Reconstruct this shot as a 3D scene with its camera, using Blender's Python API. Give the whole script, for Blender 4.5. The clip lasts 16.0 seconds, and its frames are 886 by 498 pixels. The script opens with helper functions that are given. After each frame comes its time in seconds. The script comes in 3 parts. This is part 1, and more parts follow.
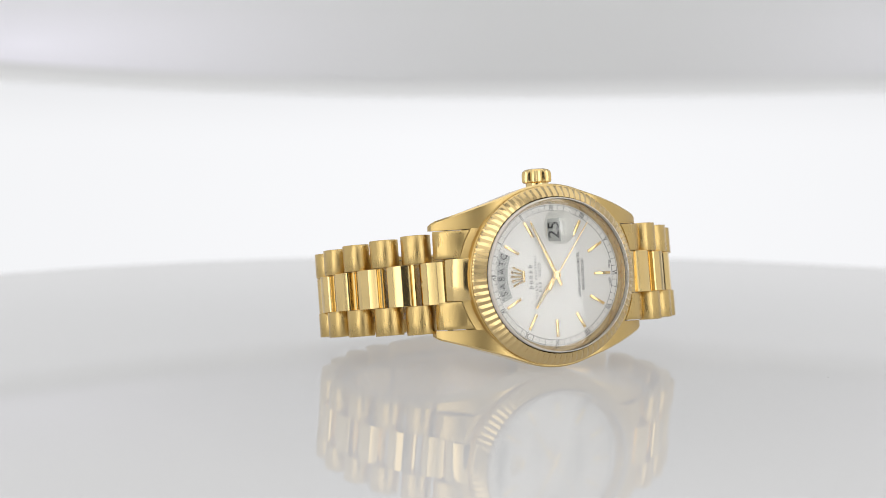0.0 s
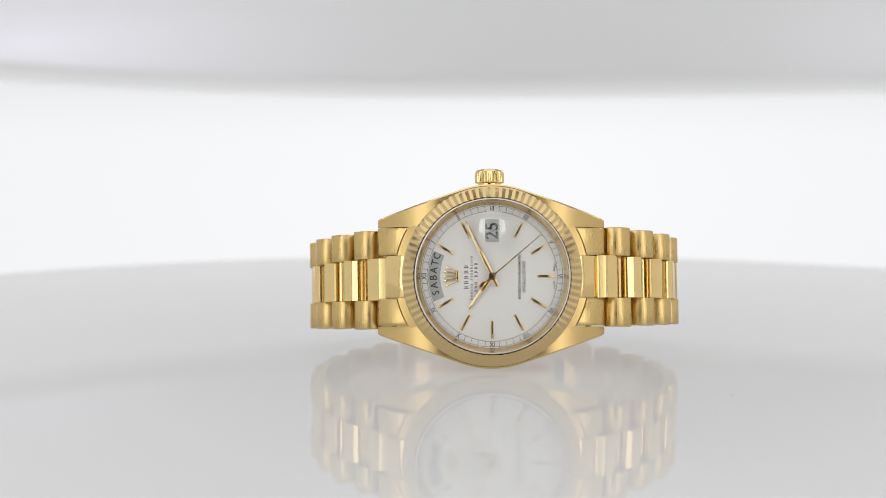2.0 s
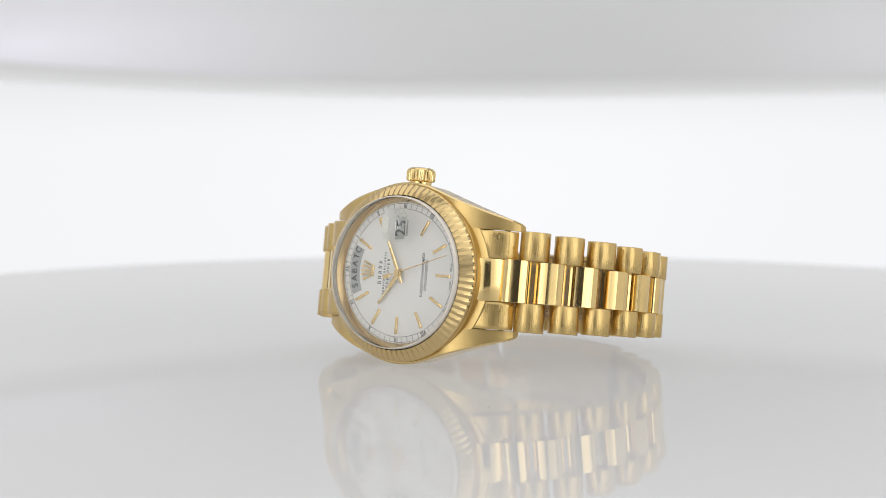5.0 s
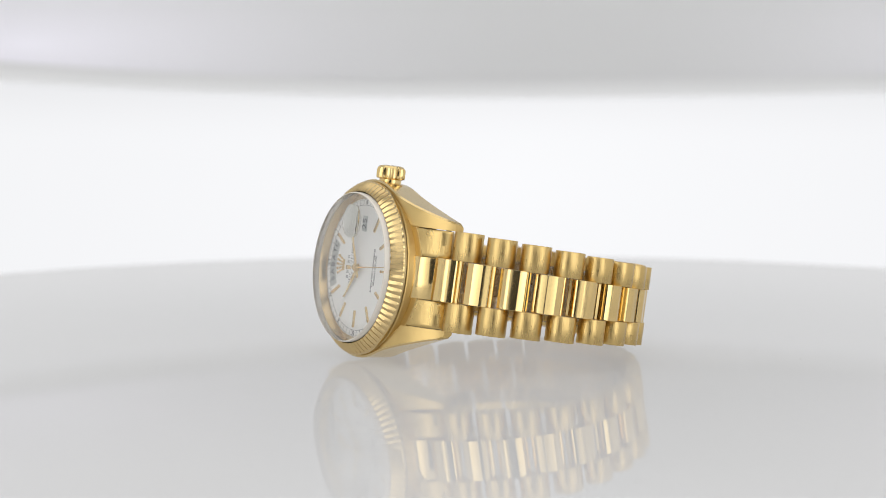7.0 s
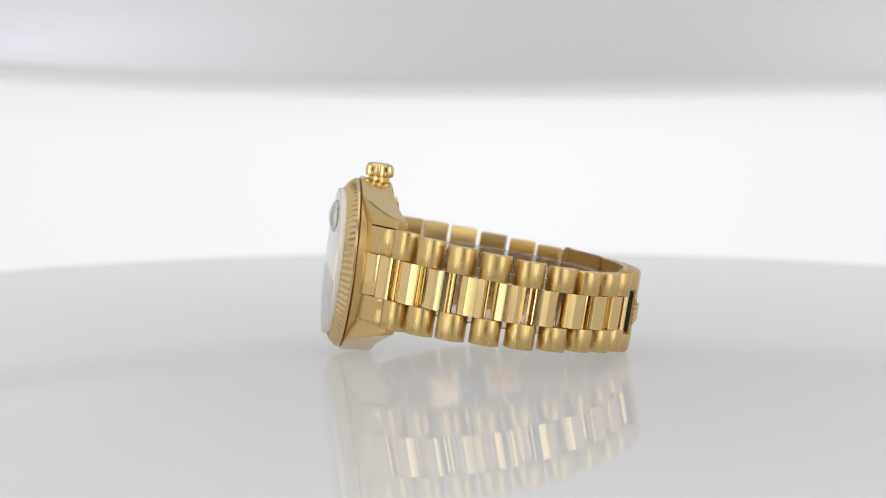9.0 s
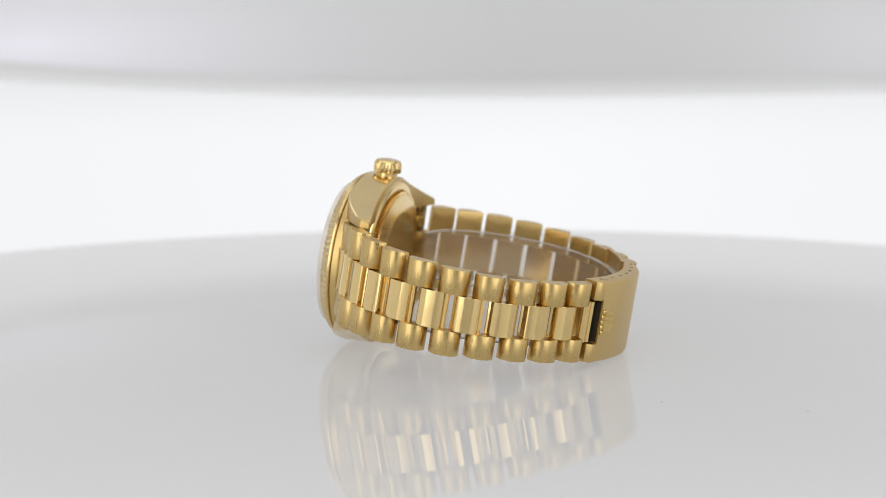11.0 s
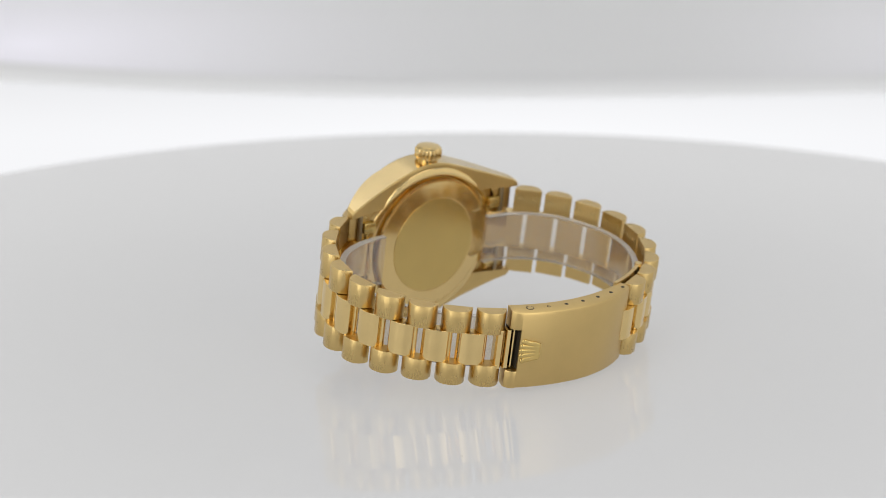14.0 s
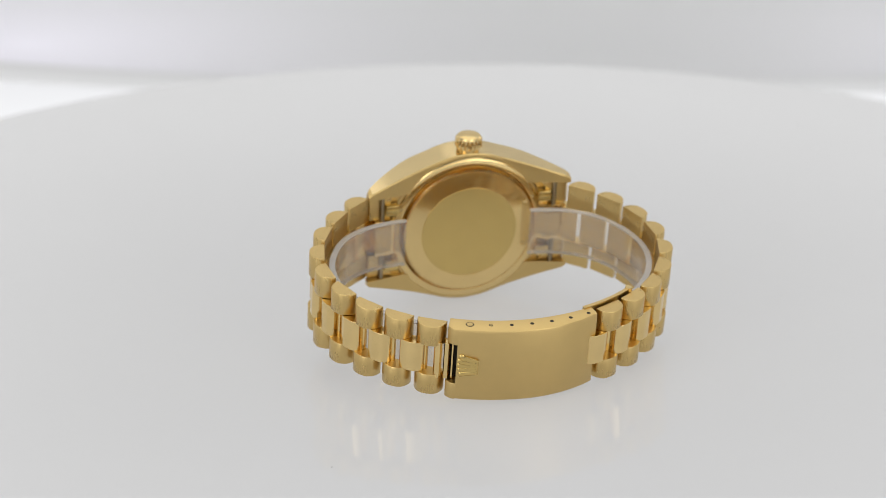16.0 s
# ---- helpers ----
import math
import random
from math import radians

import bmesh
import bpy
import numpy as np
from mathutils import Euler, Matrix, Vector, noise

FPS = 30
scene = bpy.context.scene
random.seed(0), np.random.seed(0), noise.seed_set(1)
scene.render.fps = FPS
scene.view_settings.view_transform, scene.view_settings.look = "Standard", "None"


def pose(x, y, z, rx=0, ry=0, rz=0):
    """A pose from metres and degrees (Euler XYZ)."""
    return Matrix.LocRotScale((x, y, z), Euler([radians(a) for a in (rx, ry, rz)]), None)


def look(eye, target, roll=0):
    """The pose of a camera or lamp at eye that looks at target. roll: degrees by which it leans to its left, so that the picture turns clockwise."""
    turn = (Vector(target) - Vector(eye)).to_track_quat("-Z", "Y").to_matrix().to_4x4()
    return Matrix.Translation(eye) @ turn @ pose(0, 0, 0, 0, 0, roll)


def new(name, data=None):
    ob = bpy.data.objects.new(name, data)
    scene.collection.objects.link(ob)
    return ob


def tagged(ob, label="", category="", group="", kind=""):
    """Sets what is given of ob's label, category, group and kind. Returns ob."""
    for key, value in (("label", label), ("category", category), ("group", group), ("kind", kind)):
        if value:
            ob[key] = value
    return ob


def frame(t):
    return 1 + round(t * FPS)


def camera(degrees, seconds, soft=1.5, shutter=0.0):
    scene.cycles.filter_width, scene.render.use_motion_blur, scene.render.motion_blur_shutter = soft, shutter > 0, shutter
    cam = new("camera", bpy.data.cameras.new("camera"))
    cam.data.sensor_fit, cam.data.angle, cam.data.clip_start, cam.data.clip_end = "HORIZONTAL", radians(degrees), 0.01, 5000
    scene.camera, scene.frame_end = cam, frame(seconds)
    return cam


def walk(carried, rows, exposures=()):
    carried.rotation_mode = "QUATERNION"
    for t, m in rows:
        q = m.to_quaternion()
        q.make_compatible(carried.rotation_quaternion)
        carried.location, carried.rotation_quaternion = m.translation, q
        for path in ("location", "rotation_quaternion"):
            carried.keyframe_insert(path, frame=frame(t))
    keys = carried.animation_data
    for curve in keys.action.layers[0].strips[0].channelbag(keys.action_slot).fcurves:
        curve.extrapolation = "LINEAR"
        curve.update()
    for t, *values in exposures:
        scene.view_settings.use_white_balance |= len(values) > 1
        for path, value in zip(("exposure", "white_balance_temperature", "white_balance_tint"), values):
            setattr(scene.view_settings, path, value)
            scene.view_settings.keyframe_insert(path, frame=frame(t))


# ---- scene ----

# ---------------------------------------------------------------- camera
CAM_PITCH = 5.51
EYE = Vector((-0.0106, -0.4933, 0.0689))
AHEAD = Vector((0, math.cos(radians(CAM_PITCH)), -math.sin(radians(CAM_PITCH))))
cam = camera(21.5, 16.0, soft=0.9)
still = look(EYE, EYE + AHEAD)
walk(cam, [(0.0, still), (16.0, still)], exposures=[(0.0, 0.0), (9.0, 0.0), (13.0, 0.01), (16.0, 0.05)])
cam.data.dof.use_dof = True
cam.data.dof.focus_distance = 0.469
cam.data.dof.aperture_fstop = 17.5

# ---------------------------------------------------------------- light
world = bpy.data.worlds.new("studio_dark")
world.use_nodes = True
world.node_tree.nodes["Background"].inputs[0].default_value = (0.9, 0.92, 1.0, 1)
world.node_tree.nodes["Background"].inputs[1].default_value = 0.3
scene.world = world

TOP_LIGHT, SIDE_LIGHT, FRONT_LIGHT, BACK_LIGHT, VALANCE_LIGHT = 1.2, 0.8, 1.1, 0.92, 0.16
TABLE_LIGHT, RIM_GLOW, FRONT_LAMP = 0.402, 0.497, 2.5


# ---------------------------------------------------------------- materials
def material(name):
    m = bpy.data.materials.new(name)
    m.use_nodes = True
    nt = m.node_tree
    return m, nt, nt.nodes["Principled BSDF"]


def plain(name, colour, rough=0.5, metal=0.0, grain=0.0, scale=900.0):
    m, nt, b = material(name)
    b.inputs["Base Color"].default_value = (*colour, 1)
    b.inputs["Roughness"].default_value = rough
    b.inputs["Metallic"].default_value = metal
    if grain:
        tc = nt.nodes.new("ShaderNodeTexCoord")
        n = nt.nodes.new("ShaderNodeTexNoise")
        n.inputs["Scale"].default_value = scale
        bump = nt.nodes.new("ShaderNodeBump")
        bump.inputs["Strength"].default_value = grain
        bump.inputs["Distance"].default_value = 0.0002
        nt.links.new(tc.outputs["Object"], n.inputs["Vector"])
        nt.links.new(n.outputs[0], bump.inputs["Height"])
        nt.links.new(bump.outputs[0], b.inputs["Normal"])
    return m


def gold(name, colour, rough, streak, strength, wear=0.06, deep=0.00004):
    """Gold; streak stretches the brushing, in marks per metre along x, y and z."""
    m, nt, b = material(name)
    b.inputs["Metallic"].default_value = 1.0
    tc = nt.nodes.new("ShaderNodeTexCoord")
    mp = nt.nodes.new("ShaderNodeMapping")
    mp.inputs["Scale"].default_value = streak
    fine = nt.nodes.new("ShaderNodeTexNoise")
    fine.inputs["Scale"].default_value = 1.0
    fine.inputs["Detail"].default_value = 4
    big = nt.nodes.new("ShaderNodeTexNoise")
    big.inputs["Scale"].default_value = 260.0
    big.inputs["Detail"].default_value = 5
    nt.links.new(tc.outputs["Object"], mp.inputs[0])
    nt.links.new(mp.outputs[0], fine.inputs["Vector"])
    nt.links.new(tc.outputs["Object"], big.inputs["Vector"])
    ramp = nt.nodes.new("ShaderNodeMapRange")
    ramp.inputs["To Min"].default_value = rough - wear
    ramp.inputs["To Max"].default_value = rough + wear
    add = nt.nodes.new("ShaderNodeMath")
    add.operation = "MULTIPLY_ADD"
    add.inputs[1].default_value = 0.5
    half = nt.nodes.new("ShaderNodeMath")
    half.operation = "MULTIPLY"
    half.inputs[1].default_value = 0.5
    nt.links.new(big.outputs[0], half.inputs[0])
    nt.links.new(fine.outputs[0], add.inputs[0])
    nt.links.new(half.outputs[0], add.inputs[2])
    nt.links.new(add.outputs[0], ramp.inputs[0])
    nt.links.new(ramp.outputs[0], b.inputs["Roughness"])
    mix = nt.nodes.new("ShaderNodeMix")
    mix.data_type = "RGBA"
    mix.inputs["A"].default_value = (*[c * 0.93 for c in colour], 1)
    mix.inputs["B"].default_value = (*[min(1, c * 1.05) for c in colour], 1)
    nt.links.new(big.outputs[0], mix.inputs["Factor"])
    nt.links.new(mix.outputs["Result"], b.inputs["Base Color"])
    bump = nt.nodes.new("ShaderNodeBump")
    bump.inputs["Strength"].default_value = strength
    bump.inputs["Distance"].default_value = deep
    nt.links.new(fine.outputs[0], bump.inputs["Height"])
    nt.links.new(bump.outputs[0], b.inputs["Normal"])
    return m


GOLD = (0.62, 0.445, 0.182)
brushed = gold("brushed_gold", GOLD, 0.29, (5200, 5200, 240), 0.6, 0.09, 0.00006)
brushed_long = gold("brushed_gold_long", GOLD, 0.35, (200, 4200, 4200), 0.25, 0.08, 0.00005)
flank_gold = gold("flank_gold", (0.74, 0.57, 0.29), 0.17, (700, 700, 700), 0.05, 0.04)
bezel_gold = gold("bezel_gold", (0.68, 0.51, 0.25), 0.20, (700, 700, 700), 0.04, 0.03)
polished = gold("polished_gold", (0.78, 0.58, 0.262), 0.14, (500, 500, 500), 0.10, 0.04)
back_gold = gold("turned_gold", (0.63, 0.462, 0.168), 0.25, (7000, 7000, 300), 0.12, 0.03)
steel = plain("spring_steel", (0.32, 0.26, 0.17), 0.35, 1.0)
ink = plain("black_ink", (0.03, 0.03, 0.035), 0.5)
grey_ink = plain("grey_ink", (0.14, 0.14, 0.14), 0.5)
# near-black that stands in for shade in the clasp's slot and holes
shade_dark = plain("painted_shade", (0.03, 0.022, 0.01), 0.8)
dial_white = plain("silvered_dial", (0.82, 0.81, 0.79), 0.32, 0.0, 0.1, 4000)
disc_grey = plain("date_disc", (0.42, 0.43, 0.42), 0.4)
marker_gold = plain("marker_gold", (0.76, 0.57, 0.29), 0.05, 1.0)
lume = plain("lume", (0.75, 0.70, 0.52), 0.6)
flange = plain("flange_gold", (0.66, 0.50, 0.27), 0.2, 1.0)


def clear(name, tint, least, most, rough=0.03, milk=0.0):
    """Thin clear sheet: straight view through it, gloss that grows as it is seen edge on."""
    m, nt, b = material(name)
    nt.nodes.remove(b)
    out = nt.nodes["Material Output"]
    tr = nt.nodes.new("ShaderNodeBsdfTransparent")
    tr.inputs[0].default_value = (*tint, 1)
    gl = nt.nodes.new("ShaderNodeBsdfGlossy")
    gl.inputs["Roughness"].default_value = rough
    lw = nt.nodes.new("ShaderNodeLayerWeight")
    lw.inputs[0].default_value = 0.5
    pw = nt.nodes.new("ShaderNodeMath")
    pw.operation = "POWER"
    pw.inputs[1].default_value = 2.7
    mr = nt.nodes.new("ShaderNodeMapRange")
    mr.inputs["To Min"].default_value = least
    mr.inputs["To Max"].default_value = most
    mx = nt.nodes.new("ShaderNodeMixShader")
    nt.links.new(lw.outputs["Facing"], pw.inputs[0])
    nt.links.new(pw.outputs[0], mr.inputs[0])
    nt.links.new(mr.outputs[0], mx.inputs[0])
    nt.links.new(tr.outputs[0], mx.inputs[1])
    nt.links.new(gl.outputs[0], mx.inputs[2])
    last = mx.outputs[0]
    if milk:
        df = nt.nodes.new("ShaderNodeBsdfDiffuse")
        df.inputs[0].default_value = (0.66, 0.64, 0.61, 1)
        m2 = nt.nodes.new("ShaderNodeMixShader")
        m2.inputs[0].default_value = milk
        nt.links.new(last, m2.inputs[1])
        nt.links.new(df.outputs[0], m2.inputs[2])
        last = m2.outputs[0]
    nt.links.new(last, out.inputs[0])
    return m


crystal_mat = clear("acrylic_crystal", (0.99, 0.99, 0.98), 0.085, 1.0)
film_mat = clear("clear_film", (0.95, 0.925, 0.885), 0.07, 0.45, 0.15, 0.08)
film_edge_mat = clear("film_edge", (0.9, 0.88, 0.88), 0.1, 0.5, 0.15, 0.4)
lens_mat, _nt, _b = material("lens_glass")
_b.inputs["Base Color"].default_value = (0.96, 0.98, 0.95, 1)
_b.inputs["Transmission Weight"].default_value = 1.0
_b.inputs["Roughness"].default_value = 0.0
_b.inputs["IOR"].default_value = 1.75


def table_material():
    m, nt, b = material("white_acrylic")
    tc = nt.nodes.new("ShaderNodeTexCoord")
    n = nt.nodes.new("ShaderNodeTexNoise")
    n.inputs["Scale"].default_value = 14
    n.inputs["Detail"].default_value = 6
    mix = nt.nodes.new("ShaderNodeMix")
    mix.data_type = "RGBA"
    mix.inputs["A"].default_value = (0.19, 0.19, 0.193, 1)
    mix.inputs["B"].default_value = (0.21, 0.21, 0.213, 1)
    nt.links.new(tc.outputs["Object"], n.inputs["Vector"])
    nt.links.new(n.outputs[0], mix.inputs["Factor"])
    nt.links.new(mix.outputs["Result"], b.inputs["Base Color"])
    b.inputs["Roughness"].default_value = 0.45
    b.inputs["Specular IOR Level"].default_value = 0.0
    b.inputs["Coat Weight"].default_value = 0.6
    b.inputs["Coat Roughness"].default_value = 0.006
    b.inputs["Coat IOR"].default_value = 1.42
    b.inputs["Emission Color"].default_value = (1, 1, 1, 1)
    # glow painted into the disc, rising towards the rim; no lamps stand below
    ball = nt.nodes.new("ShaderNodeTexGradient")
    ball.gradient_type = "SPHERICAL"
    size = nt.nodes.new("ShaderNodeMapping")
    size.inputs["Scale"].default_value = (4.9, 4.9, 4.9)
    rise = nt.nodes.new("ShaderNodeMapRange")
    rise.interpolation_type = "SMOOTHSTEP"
    for key, value in (("From Min", 0.0), ("From Max", 0.75), ("To Min", RIM_GLOW), ("To Max", TABLE_LIGHT)):
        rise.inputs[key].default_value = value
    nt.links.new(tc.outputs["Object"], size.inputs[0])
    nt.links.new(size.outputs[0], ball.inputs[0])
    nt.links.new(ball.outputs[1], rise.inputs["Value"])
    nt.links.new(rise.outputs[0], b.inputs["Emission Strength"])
    return m


def glow(name, colour, strength, spots=(), cloth=0.0, fade=None, sides=None):
    """Light panel. spots: (x, z, radius, colour, strength) of glow patches painted into it, no lamps behind."""
    m, nt, b = material(name)
    nt.nodes.remove(b)
    out = nt.nodes["Material Output"]
    em = nt.nodes.new("ShaderNodeEmission")
    em.inputs[0].default_value = (*colour, 1)
    em.inputs[1].default_value = strength
    last = em.outputs[0]
    tc = nt.nodes.new("ShaderNodeTexCoord")
    if fade:
        # emission painted dimmer towards the sheet's upper part
        low, high, least = fade
        sep = nt.nodes.new("ShaderNodeSeparateXYZ")
        mr = nt.nodes.new("ShaderNodeMapRange")
        mr.interpolation_type = "SMOOTHSTEP"
        for key, value in (("From Min", low), ("From Max", high), ("To Min", strength), ("To Max", strength * least)):
            mr.inputs[key].default_value = value
        nt.links.new(tc.outputs["Object"], sep.inputs[0])
        nt.links.new(sep.outputs["Z"], mr.inputs["Value"])
        nt.links.new(mr.outputs[0], em.inputs[1])
    if sides:
        # emission painted stronger towards either side, no lamps behind the sheet
        near, far, most = sides
        sep = nt.nodes.new("ShaderNodeSeparateXYZ")
        away = nt.nodes.new("ShaderNodeMath")
        away.operation = "ABSOLUTE"
        mr = nt.nodes.new("ShaderNodeMapRange")
        mr.interpolation_type = "SMOOTHSTEP"
        for key, value in (("From Min", near), ("From Max", far), ("To Min", strength), ("To Max", most)):
            mr.inputs[key].default_value = value
        nt.links.new(tc.outputs["Object"], sep.inputs[0])
        nt.links.new(sep.outputs["X"], away.inputs[0])
        nt.links.new(away.outputs[0], mr.inputs["Value"])
        nt.links.new(mr.outputs[0], em.inputs[1])
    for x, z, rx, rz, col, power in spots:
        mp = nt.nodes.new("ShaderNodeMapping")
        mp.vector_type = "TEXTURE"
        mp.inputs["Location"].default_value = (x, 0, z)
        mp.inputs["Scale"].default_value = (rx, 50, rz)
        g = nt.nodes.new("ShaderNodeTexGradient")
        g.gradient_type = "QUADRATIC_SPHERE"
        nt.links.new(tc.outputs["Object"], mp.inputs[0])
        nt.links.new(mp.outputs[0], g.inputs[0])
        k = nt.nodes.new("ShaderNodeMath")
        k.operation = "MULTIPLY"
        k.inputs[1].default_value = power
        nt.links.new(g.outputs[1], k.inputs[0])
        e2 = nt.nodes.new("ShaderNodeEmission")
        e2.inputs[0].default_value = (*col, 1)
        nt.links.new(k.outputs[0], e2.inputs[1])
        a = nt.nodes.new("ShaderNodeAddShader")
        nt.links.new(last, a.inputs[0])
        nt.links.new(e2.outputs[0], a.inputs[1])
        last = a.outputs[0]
    if cloth:
        df = nt.nodes.new("ShaderNodeBsdfDiffuse")
        df.inputs[0].default_value = (cloth, cloth, cloth, 1)
        a = nt.nodes.new("ShaderNodeAddShader")
        nt.links.new(last, a.inputs[0])
        nt.links.new(df.outputs[0], a.inputs[1])
        last = a.outputs[0]
    nt.links.new(last, out.inputs[0])
    return m


wall_white = plain("tent_cloth", (0.5, 0.5, 0.51), 0.8, 0.0, 0.2, 120)
wall_dark = plain("studio_wall", (0.03, 0.03, 0.033), 0.8, 0.0, 0.2, 60)


# ---------------------------------------------------------------- mesh helpers (millimetres)
def part(name, bm, mat, parent=None, label="", m=None, smooth=True, second=None):
    me = bpy.data.meshes.new(name)
    for v in bm.verts:
        v.co *= 0.001
    bmesh.ops.recalc_face_normals(bm, faces=bm.faces)
    bm.to_mesh(me)
    bm.free()
    me.materials.append(mat)
    if second:
        me.materials.append(second)
    if smooth:
        me.shade_smooth()
        me.set_sharp_from_angle(angle=radians(28))
    ob = new(name, me)
    if parent is not None:
        ob.parent = parent
    if m is not None:
        ob.matrix_basis = m
    if label:
        tagged(ob, label)
    return ob


def again(ob, parent, m):
    """The same piece once more, on the same mesh."""
    o = new(ob.name.split(".")[0], ob.data)
    o.parent = parent
    o.matrix_basis = m
    return o


def loft(rings, bm=None, caps=True, closed=False):
    bm = bm or bmesh.new()
    rows = [[bm.verts.new(p) for p in ring] for ring in rings]
    n = len(rows[0])
    pairs = list(zip(rows, rows[1:])) + ([(rows[-1], rows[0])] if closed else [])
    for a, b in pairs:
        for i in range(n):
            bm.faces.new((a[i], a[(i + 1) % n], b[(i + 1) % n], b[i]))
    if caps and not closed:
        bm.faces.new(rows[0][::-1])
        bm.faces.new(rows[-1])
    return bm


def lathe(profile, n=96, bm=None, close=True):
    """Turn (radius, y) about the y axis."""
    bm = bm or bmesh.new()
    rings = []
    for r, y in profile:
        if r < 1e-6:
            rings.append([bm.verts.new((0, y, 0))])
        else:
            rings.append([bm.verts.new((r * math.cos(2 * math.pi * i / n), y, r * math.sin(2 * math.pi * i / n))) for i in range(n)])
    for a, b in zip(rings, rings[1:]):
        for i in range(n):
            j = (i + 1) % n
            if len(a) == 1 and len(b) == 1:
                continue
            if len(a) == 1:
                bm.faces.new((a[0], b[i], b[j]))
            elif len(b) == 1:
                bm.faces.new((a[i], a[j], b[0]))
            else:
                bm.faces.new((a[i], a[j], b[j], b[i]))
    return bm


def box(x0, x1, y0, y1, z0, z1, bevel=0.0, bm=None):
    out = bm or bmesh.new()
    made = bmesh.ops.create_cube(out, size=1)["verts"]
    for v in made:
        v.co = Vector(((x0 + x1) / 2 + v.co.x * (x1 - x0), (y0 + y1) / 2 + v.co.y * (y1 - y0), (z0 + z1) / 2 + v.co.z * (z1 - z0)))
    if bevel:
        edges = {e for v in made for e in v.link_edges}
        bmesh.ops.bevel(out, geom=list(edges), offset=bevel, segments=2, affect="EDGES", profile=0.5)
    return out


def prism(profile, z0, z1, edge=0.2, bm=None):
    """A profile in x and y drawn out along z, its ends eased."""
    cx = sum(p[0] for p in profile) / len(profile)
    cy = sum(p[1] for p in profile) / len(profile)

    def ring(z, cut):
        out = []
        for x, y in profile:
            d = math.hypot(x - cx, y - cy) or 1
            k = max(0.0, 1 - cut / d)
            out.append((cx + (x - cx) * k, cy + (y - cy) * k, z))
        return out

    e = edge
    return loft([ring(z0, e), ring(z0 + e * 0.35, e * 0.35), ring(z0 + e, 0), ring(z1 - e, 0), ring(z1 - e * 0.35, e * 0.35), ring(z1, e)], bm)


def rod(p, q, r, n=16, bm=None):
    bm = bm or bmesh.new()
    p, q = Vector(p), Vector(q)
    turn = (q - p).to_track_quat("Z", "Y").to_matrix()
    rings = []
    for c in (p, q):
        rings.append([c + turn @ Vector((r * math.cos(2 * math.pi * i / n), r * math.sin(2 * math.pi * i / n), 0)) for i in range(n)])
    return loft(rings, bm)


def letters(text, size):
    """A bmesh of flat raised writing centred on the origin, x along the line, in millimetres."""
    cu = bpy.data.curves.new("writing", "FONT")
    cu.body, cu.size, cu.align_x, cu.align_y, cu.extrude = text, size, "CENTER", "CENTER", 0.015
    cu.offset = size * 0.012
    ob = new("writing", cu)
    bpy.context.view_layer.update()
    me = bpy.data.meshes.new_from_object(ob.evaluated_get(bpy.context.evaluated_depsgraph_get()))
    bm = bmesh.new()
    bm.from_mesh(me)
    bpy.data.objects.remove(ob)
    bpy.data.curves.remove(cu)
    bpy.data.meshes.remove(me)
    return bm


def mm(x, y, z):
    return Matrix.Translation((x * 0.001, y * 0.001, z * 0.001))


# ---------------------------------------------------------------- studio
def panel(name, x0, x1, y0, y1, z0, z1, mat, label, category="wall"):
    ob = part(name, box(x0, x1, y0, y1, z0, z1), mat, smooth=False)
    return tagged(ob, label, category, kind="structure")


